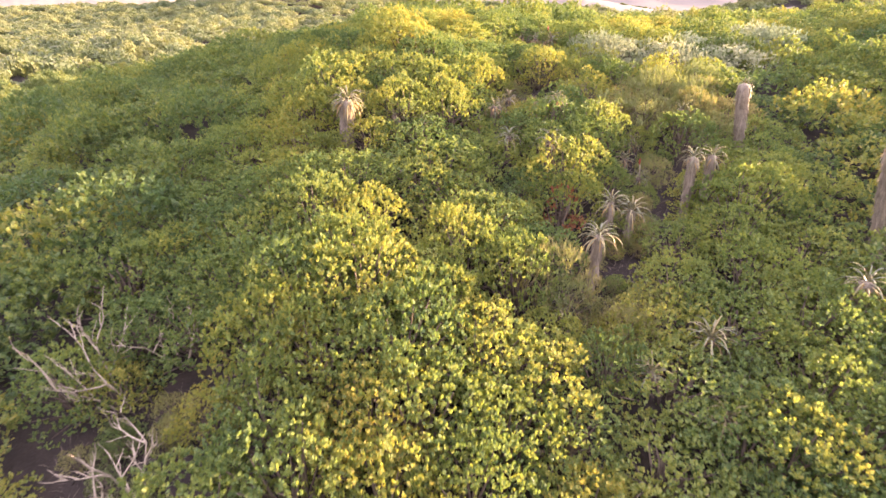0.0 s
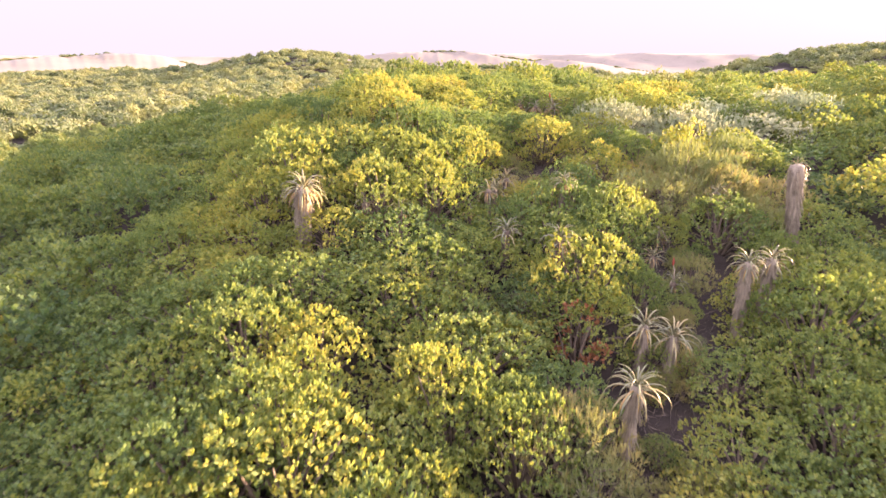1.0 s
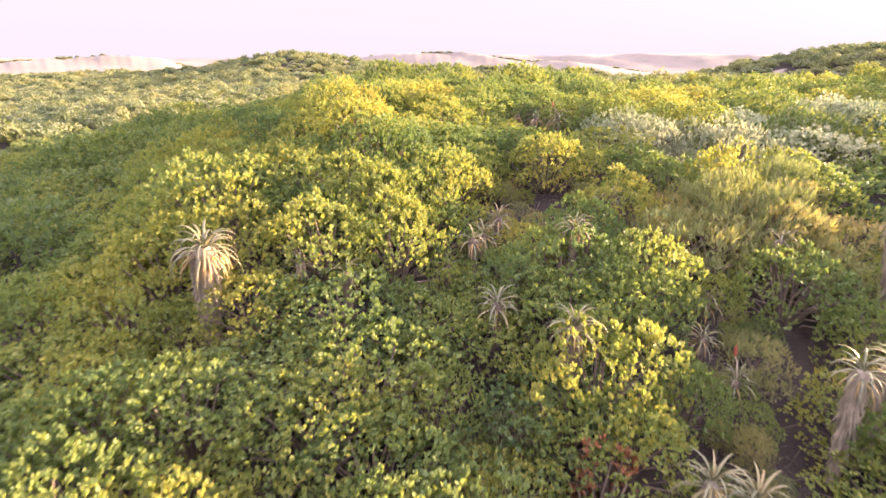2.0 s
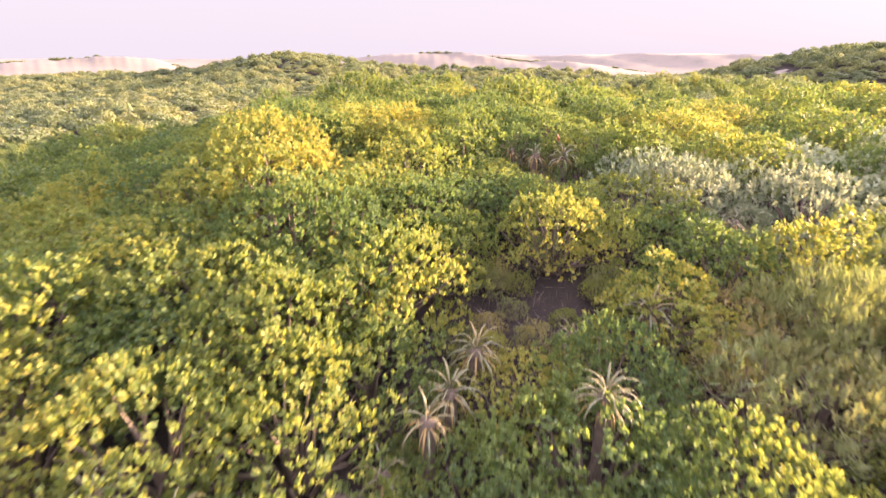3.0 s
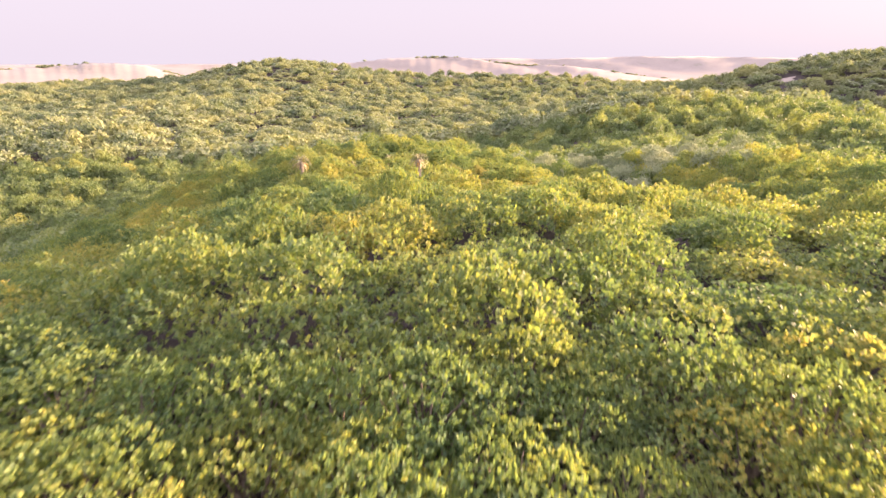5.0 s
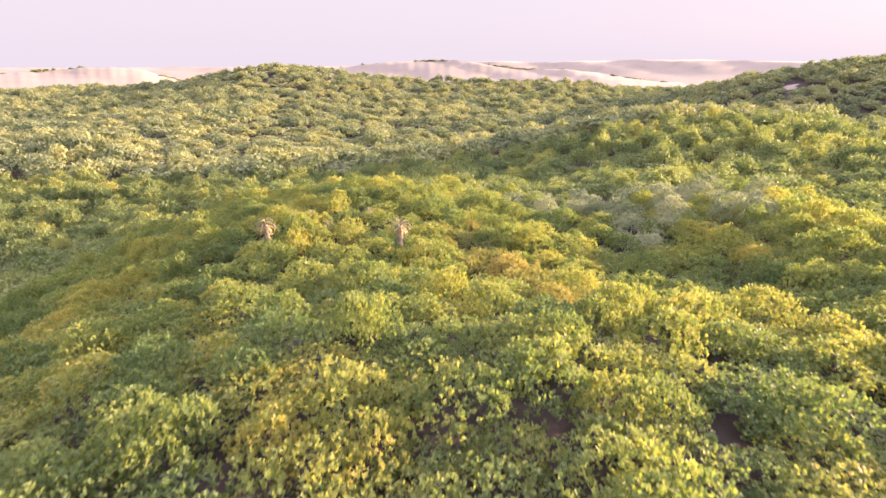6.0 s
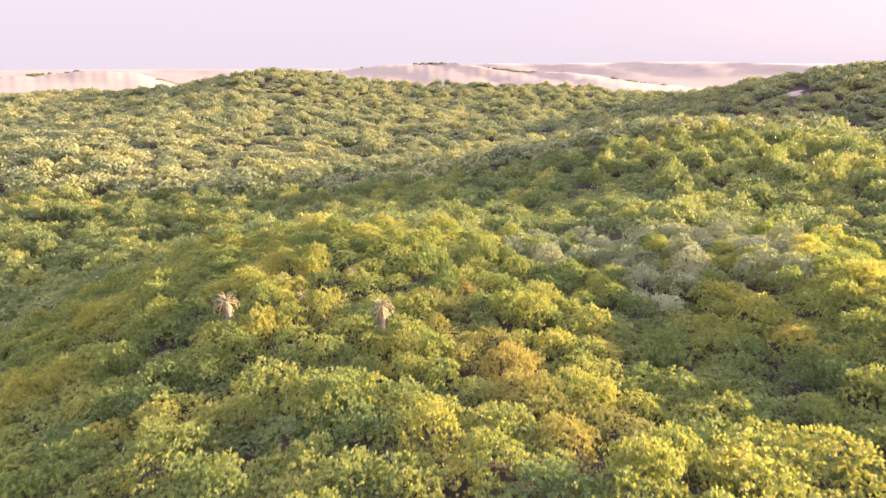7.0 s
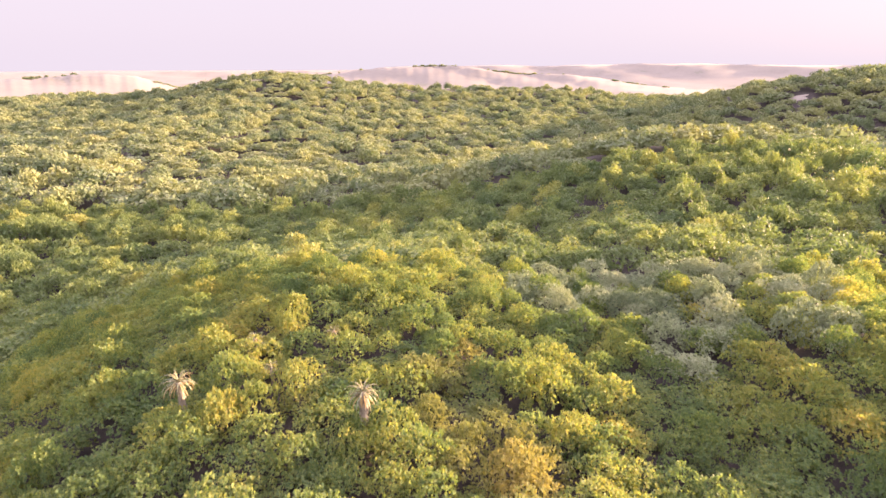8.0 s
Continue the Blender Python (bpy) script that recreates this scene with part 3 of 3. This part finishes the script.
# ---- aloes ----
def aloe_leaf(L, w, rise, curl, thick=0.4):
    """A channelled, tapering, recurved leaf that starts at the origin and reaches along x."""
    n, V, F = 8, [], []
    x = z = 0.0
    for i in range(n + 1):
        s = i / n
        a = radians(rise - curl * s ** 1.3)
        ww = w * (1 - s) ** 0.75 * (0.75 + 0.6 * s if s < 0.4 else 1.0) * 0.5 + 0.003
        nx, nz = -math.sin(a), math.cos(a)
        for u, v in ((-1, 0.35), (0, -0.1), (1, 0.35), (0, -0.75)):
            V.append((x + nx * v * ww * thick * 2, u * ww, z + nz * v * ww * thick * 2))
        x += L / n * math.cos(a)
        z += L / n * math.sin(a)
    for i in range(n):
        for k in range(4):
            a, b = i * 4 + k, i * 4 + (k + 1) % 4
            F.append((a, b, b + 4, a + 4))
    return mesh_of("leaf", V, F, True)


LEAVES = [aloe_leaf(0.55, 0.046, 66, 115), aloe_leaf(0.68, 0.048, 46, 150), aloe_leaf(0.74, 0.048, 30, 150), aloe_leaf(0.72, 0.046, 12, 125)]
DRY_LEAVES = [aloe_leaf(0.62, 0.048, -2, 105), aloe_leaf(0.56, 0.045, -22, 80)]


RISES = []


def aloe(x, y, head, r, size, n=26, seed=0, label="", skirt=1.0, dry=8, lean=(0, 0), spike=0):
    """A single-stemmed aloe: trunk in its skirt of dead leaves, and a rosette of recurved leaves. head: height of the rosette."""
    q = random.Random(seed)
    g = float(ground_z(x, y)) - 0.1
    if not skirt:
        head = head - 0.12
        g = max(g, min(head - 0.22, g + 0.45))
        RISES.append((x, y, g + 0.12))
    h = max(head - g, 0.12)
    ob = new("aloe")
    ob.matrix_world = pose(x, y, g, lean[0], lean[1], q.uniform(0, 360) if lean == (0, 0) else 0)
    V, F = tube([(0, 0, 0), (0.01, 0, h * 0.3), (-0.01, 0.01, h * 0.7), (0, 0, h - 0.03), (0, 0, h + 0.03)], [r * 0.66, r * 0.68, r * 0.78, r * 0.8, r * 0.15], 10)
    # skirtless trunks get a dark colour in place of shade, to sink from sight
    part("trunk", mesh_of("trunk", V, F, True), M_TRUNK if skirt else M_BARK, ob)
    if skirt and h > 0.4:
        P, D, S, L = [], [], [], []
        for i in range(int(420 * skirt)):
            a, u = q.uniform(0, 6.28), q.uniform(0.06, 1) ** 0.8
            w = r * (0.70 + 0.22 * u)
            P.append((w * math.cos(a), w * math.sin(a), h * u + 0.04))
            out = q.uniform(0.02, 0.12) + 0.4 * max(0, u - 0.85) * q.uniform(0, 3)
            D.append((out * math.cos(a) + q.uniform(-0.12, 0.12), out * math.sin(a) + q.uniform(-0.12, 0.12), -1))
            S.append((-math.sin(a), math.cos(a), 0))
            L.append(q.uniform(0.16, 0.34) * (0.7 + 0.5 * u))
        D = unit(np.array(D))
        L = np.array(L)
        V, F = leaf_quads(np.array(P), D, unit(np.array(S)), L, L * 0.0 + 0.034, 0.35)
        part("dead_leaf_skirt", mesh_of("dead_leaf_skirt", V, F), M_SKIRT, ob, "dry tan leaves hanging down the trunk")
    for i in range(n):
        k = min(3, int(4 * i / n))
        m = pose(0, 0, h + 0.06 - 0.05 * k, 0, q.uniform(-8, 8), i * 137.5 + q.uniform(-12, 12)) @ Matrix.Scale(size * q.uniform(0.85, 1.12), 4) @ Matrix.Translation((0.03, 0, 0))
        part("leaf", LEAVES[k], M_ALOE, ob, m=m)
    for i in range(dry):
        m = pose(0, 0, h - 0.04 - 0.03 * (i % 3), 0, q.uniform(-10, 10), i * 137.5 + q.uniform(-20, 20)) @ Matrix.Scale(size * q.uniform(0.7, 1.05), 4) @ Matrix.Translation((0.05, 0, 0))
        part("dry_leaf", DRY_LEAVES[i % 2], M_ALOE_DRY, ob, m=m)
    for i in range(spike):
        a = q.uniform(0, 6.28)
        tip = (0.16 * math.cos(a), 0.16 * math.sin(a), h + 0.34)
        stalk = part("flower_stalk", mesh_of("flower_stalk", *tube([(0, 0, h), (0.5 * tip[0], 0.5 * tip[1], h + 0.3), tip], [0.016, 0.013, 0.012])), M_SKIRT, ob)
        part("flower_spike", mesh_of("flower_spike", *tube([tip, (tip[0], tip[1], tip[2] + 0.06), (tip[0] * 1.1, tip[1] * 1.1, tip[2] + 0.13), (tip[0] * 1.15, tip[1] * 1.15, tip[2] + 0.2)], [0.008, 0.03, 0.022, 0.003], 8), True), M_FLOWER, stalk, "dull red flower spike")
    tagged(ob, label, "aloe", "aloes on the dune")
    return ob


TALL = "tall aloe with a dry tan leaf skirt above the thicket"
LOW = "low grey-green aloe rosette sunk among the shrubs"
GREY = "greying aloe rosette with dry curled leaves beside bare soil"
aloe(-2.82, 14.4, 5.42, 0.215, 0.95, 40, 1, "tall aloe with golden recurved leaves over a thick tan skirt", 1.6, 36, (2, 5))
aloe(8.95, 15.3, 5.85, 0.19, 0.5, 16, 2, "tall thick aloe trunk with a small sparse rosette", 1.4, 2, (0, -9))
aloe(6.36, 12.7, 4.4, 0.125, 0.72, 24, 3, TALL, 0.8, 10, (0, -2))
aloe(6.84, 12.9, 4.4, 0.125, 0.72, 24, 4, TALL, 0.8, 10, (0, 1))
aloe(3.33, 10.0, 3.45, 0.115, 0.86, 28, 5, TALL, 0.7, 6)
aloe(4.05, 11.7, 3.55, 0.10, 0.82, 26, 6, GREY, 0.5, 4)
aloe(4.55, 11.6, 3.40, 0.10, 0.85, 26, 7, GREY, 0.5, 5)
aloe(10.4, 11.0, 5.2, 0.22, 0.5, 14, 8, "tall thick aloe trunk wrapped in dry leaf bases", 1.6, 3, (0, -11))
aloe(2.4, 9.0, 2.3, 0.10, 0.72, 22, 9, GREY, 0, 4)
aloe(5.0, 7.9, 2.45, 0.12, 0.95, 28, 10, LOW, 0, 8)
aloe(3.7, 7.2, 2.2, 0.10, 0.8, 22, 11, LOW, 0, 6)
aloe(4.7, 6.4, 1.95, 0.10, 0.8, 22, 12, LOW, 0, 6)
aloe(8.4, 8.9, 3.0, 0.16, 0.85, 26, 13, GREY, 0.6, 10)
aloe(2.79, 13.45, 4.72, 0.12, 0.78, 26, 14, "golden aloe rosette half buried in a leafy shrub", 0, 16)
aloe(5.45, 13.8, 3.6, 0.10, 0.6, 20, 15, "small aloe with a red flower spike over bare soil", 0, 4, spike=1)
aloe(-1.45, 15.1, 5.0, 0.10, 0.6, 18, 16, LOW, 0, 4)
aloe(-0.65, 14.9, 4.9, 0.10, 0.6, 18, 17, LOW, 0, 4)
aloe(1.82, 14.5, 4.55, 0.12, 0.8, 26, 18, LOW, 0, 5)
aloe(3.4, 16.2, 5.3, 0.11, 0.7, 26, 19, "pale dry aloe rosette on top of a shrub", 0, 18)
aloe(1.75, 16.75, 4.95, 0.11, 0.75, 24, 20, GREY, 0, 12)
aloe(2.1, 17.45, 5.1, 0.11, 0.75, 24, 21, GREY, 0, 12)
aloe(1.5, 16.05, 5.1, 0.11, 0.65, 12, 22, GREY, 0, 18)
aloe(1.05, 15.7, 4.7, 0.11, 0.6, 10, 22, GREY, 0, 14)
aloe(5.6, 15.3, 4.25, 0.10, 0.65, 22, 23, LOW, 0, 6)
aloe(5.2, 14.5, 3.95, 0.10, 0.65, 22, 24, LOW, 0, 8)
aloe(7.4, 16.4, 5.0, 0.12, 0.7, 20, 25, LOW, 0, 10)
aloe(4.65, 18.25, 5.25, 0.11, 0.85, 26, 26, LOW, 0, 6)
aloe(3.6, 18.5, 4.75, 0.11, 0.6, 12, 38, GREY, 0, 12)
aloe(3.4, 24.95, 6.5, 0.11, 0.72, 14, 27, GREY, 0, 22)
aloe(3.95, 24.5, 6.45, 0.11, 0.75, 16, 28, GREY, 0, 24)
aloe(4.6, 24.2, 6.45, 0.11, 0.9, 26, 29, "aloe rosette with one dull red flower spike over dry ground", 0, 14, spike=1)
aloe(4.35, 23.05, 5.75, 0.11, 0.6, 14, 30, GREY, 0, 10)
aloe(4.1, 22.3, 6.0, 0.11, 0.55, 16, 40, LOW, 0, 8)
aloe(6.9, 20.9, 5.65, 0.11, 0.75, 22, 31, GREY, 0, 14)
aloe(7.4, 21.3, 5.7, 0.11, 0.7, 16, 39, GREY, 0, 14)
aloe(7.55, 25.8, 6.7, 0.10, 0.6, 20, 32, LOW, 0, 6)
aloe(-5.5, 55.6, 5.5, 0.15, 1.25, 30, 33, TALL, 1.0, 16)
aloe(2.0, 54.4, 5.85, 0.16, 1.2, 30, 34, TALL, 1.2, 18)
aloe(-2.5, 57.6, 5.0, 0.11, 0.8, 18, 35, LOW, 0, 8)
aloe(-4.2, 60.4, 4.9, 0.11, 0.8, 16, 36, LOW, 0, 8)
aloe(-0.5, 61.1, 4.9, 0.11, 0.8, 16, 37, LOW, 0, 8)


# ---- the soil, heaped up round the low aloes ----
def soil_z(x, y):
    z = ground_z(x, y)
    lift = np.zeros(np.shape(z))
    for a, b, top in RISES:
        lift = np.maximum(lift, (top - z) * np.exp(-((x - a) ** 2 + (y - b) ** 2) / 0.15))
    return z + lift


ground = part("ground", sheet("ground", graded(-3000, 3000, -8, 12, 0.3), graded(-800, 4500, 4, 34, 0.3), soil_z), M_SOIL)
# sand colour beyond 520 m imitates haze, keeping the horizon pale
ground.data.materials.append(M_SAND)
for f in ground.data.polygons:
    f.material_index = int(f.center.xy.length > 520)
tagged(ground, "dark leaf-littered sandy soil under the dune thicket, far part coloured pale for haze", "ground", kind="structure")


# ---- dead wood ----
def dead_branches(q, p, d, L, r, depth, out):
    pts, rad = [tuple(p)], [r]
    cur, dd = Vector(p), Vector(d).normalized()
    for i in range(4):
        dd = (dd + Vector((q.uniform(-1, 1), q.uniform(-1, 1), q.uniform(-0.5, 0.9))) * 0.28).normalized()
        cur = cur + dd * L / 4
        pts.append(tuple(cur))
        rad.append(r * (1 - 0.16 * (i + 1)))
        if depth and i:
            for _ in range(q.choice((1, 1, 2))):
                side = (dd + Vector((q.uniform(-1, 1), q.uniform(-1, 1), q.uniform(-0.4, 0.8)))).normalized()
                dead_branches(q, cur, side, L * q.uniform(0.4, 0.65), r * 0.55, depth - 1, out)
    out.append(tube(pts, rad))


def dead_shrub(x, y, seed, size, lean, label):
    q = random.Random(seed)
    ob = new("dead_shrub")
    ob.matrix_world = pose(x, y, float(ground_z(x, y)) - 0.1)
    for i in range(3):
        a = 2.1 * i + q.uniform(-0.5, 0.5)
        d = Vector((0.5 * math.cos(a) + lean[0], 0.5 * math.sin(a) + lean[1], 1))
        pieces = []
        dead_branches(q, (0.03 * math.cos(a), 0.03 * math.sin(a), 0), d, size, 0.032, 2, pieces)
        part("branch", mesh_of("branch", *joined(pieces)), M_DEADWOOD, ob)
    return tagged(ob, label, "dead shrub")


dead_shrub(-5.9, 7.35, 4, 1.45, (0.0, -0.1), "bleached bare dead shrub standing out of the thicket")
dead_shrub(-4.6, 5.5, 9, 1.05, (-0.9, 0.1), "bleached dead branches fallen over a dark hollow")
dead_shrub(-5.2, 8.2, 12, 0.9, (0, 0), "grey leafless shrub in the thicket")

rust = new("withered_shrub")
rust.matrix_world = pose(2.95, 11.9, float(ground_z(2.95, 11.9)))
V, F, c = crown(rng, 0.5, 1.75, 110, 6, 0.08, 0.4, 6)
part("stem", mesh_of("stem", *stems(rng, c)), M_BARK, rust)
part("crown", mesh_of("crown", V, F), M_RUST, rust)
tagged(rust, "withered shrub with rust-red dead leaves", "shrub")


# ---- low growth and dry litter in the bare hollows ----
for a, b, r in HOLLOWS:
    for k in range(5):
        t, q = rng.uniform(0, 6.28), r * rng.uniform(0.35, 1.0)
        size = rng.uniform(0.16, 0.34)
        shrub("heath_shrub" if k else "thicket_shrub", int(rng.integers(0, 99)), a + q * math.cos(t), b + q * math.sin(t), size, size * rng.uniform(0.9, 1.5), rng.uniform(0, 360), 4)

P, D = [], []
for a, b, r in HOLLOWS:
    for _ in range(int(260 * r + 50)):
        t, q = rng.uniform(0, 6.28), (r + 0.45) * math.sqrt(rng.uniform(0, 1))
        x, y = a + q * math.cos(t), b + q * math.sin(t)
        P.append((x, y, float(soil_z(x, y)) - 0.02))
        D.append((rng.normal(), rng.normal(), abs(rng.normal()) * 1.1 + 0.05))
P, D = np.array(P), unit(np.array(D))
S = unit(np.cross(D, rng.normal(size=D.shape)))
L = rng.uniform(0.08, 0.42, len(P))
V, F = leaf_quads(P, D, S, L, rng.uniform(0.006, 0.022, len(P)), 0.3)
litter = part("twig_litter", mesh_of("twig_litter", V, F), M_TWIG)
tagged(litter, "dry grey-brown twigs and stalks over the dark soil", "litter", kind="stuff")
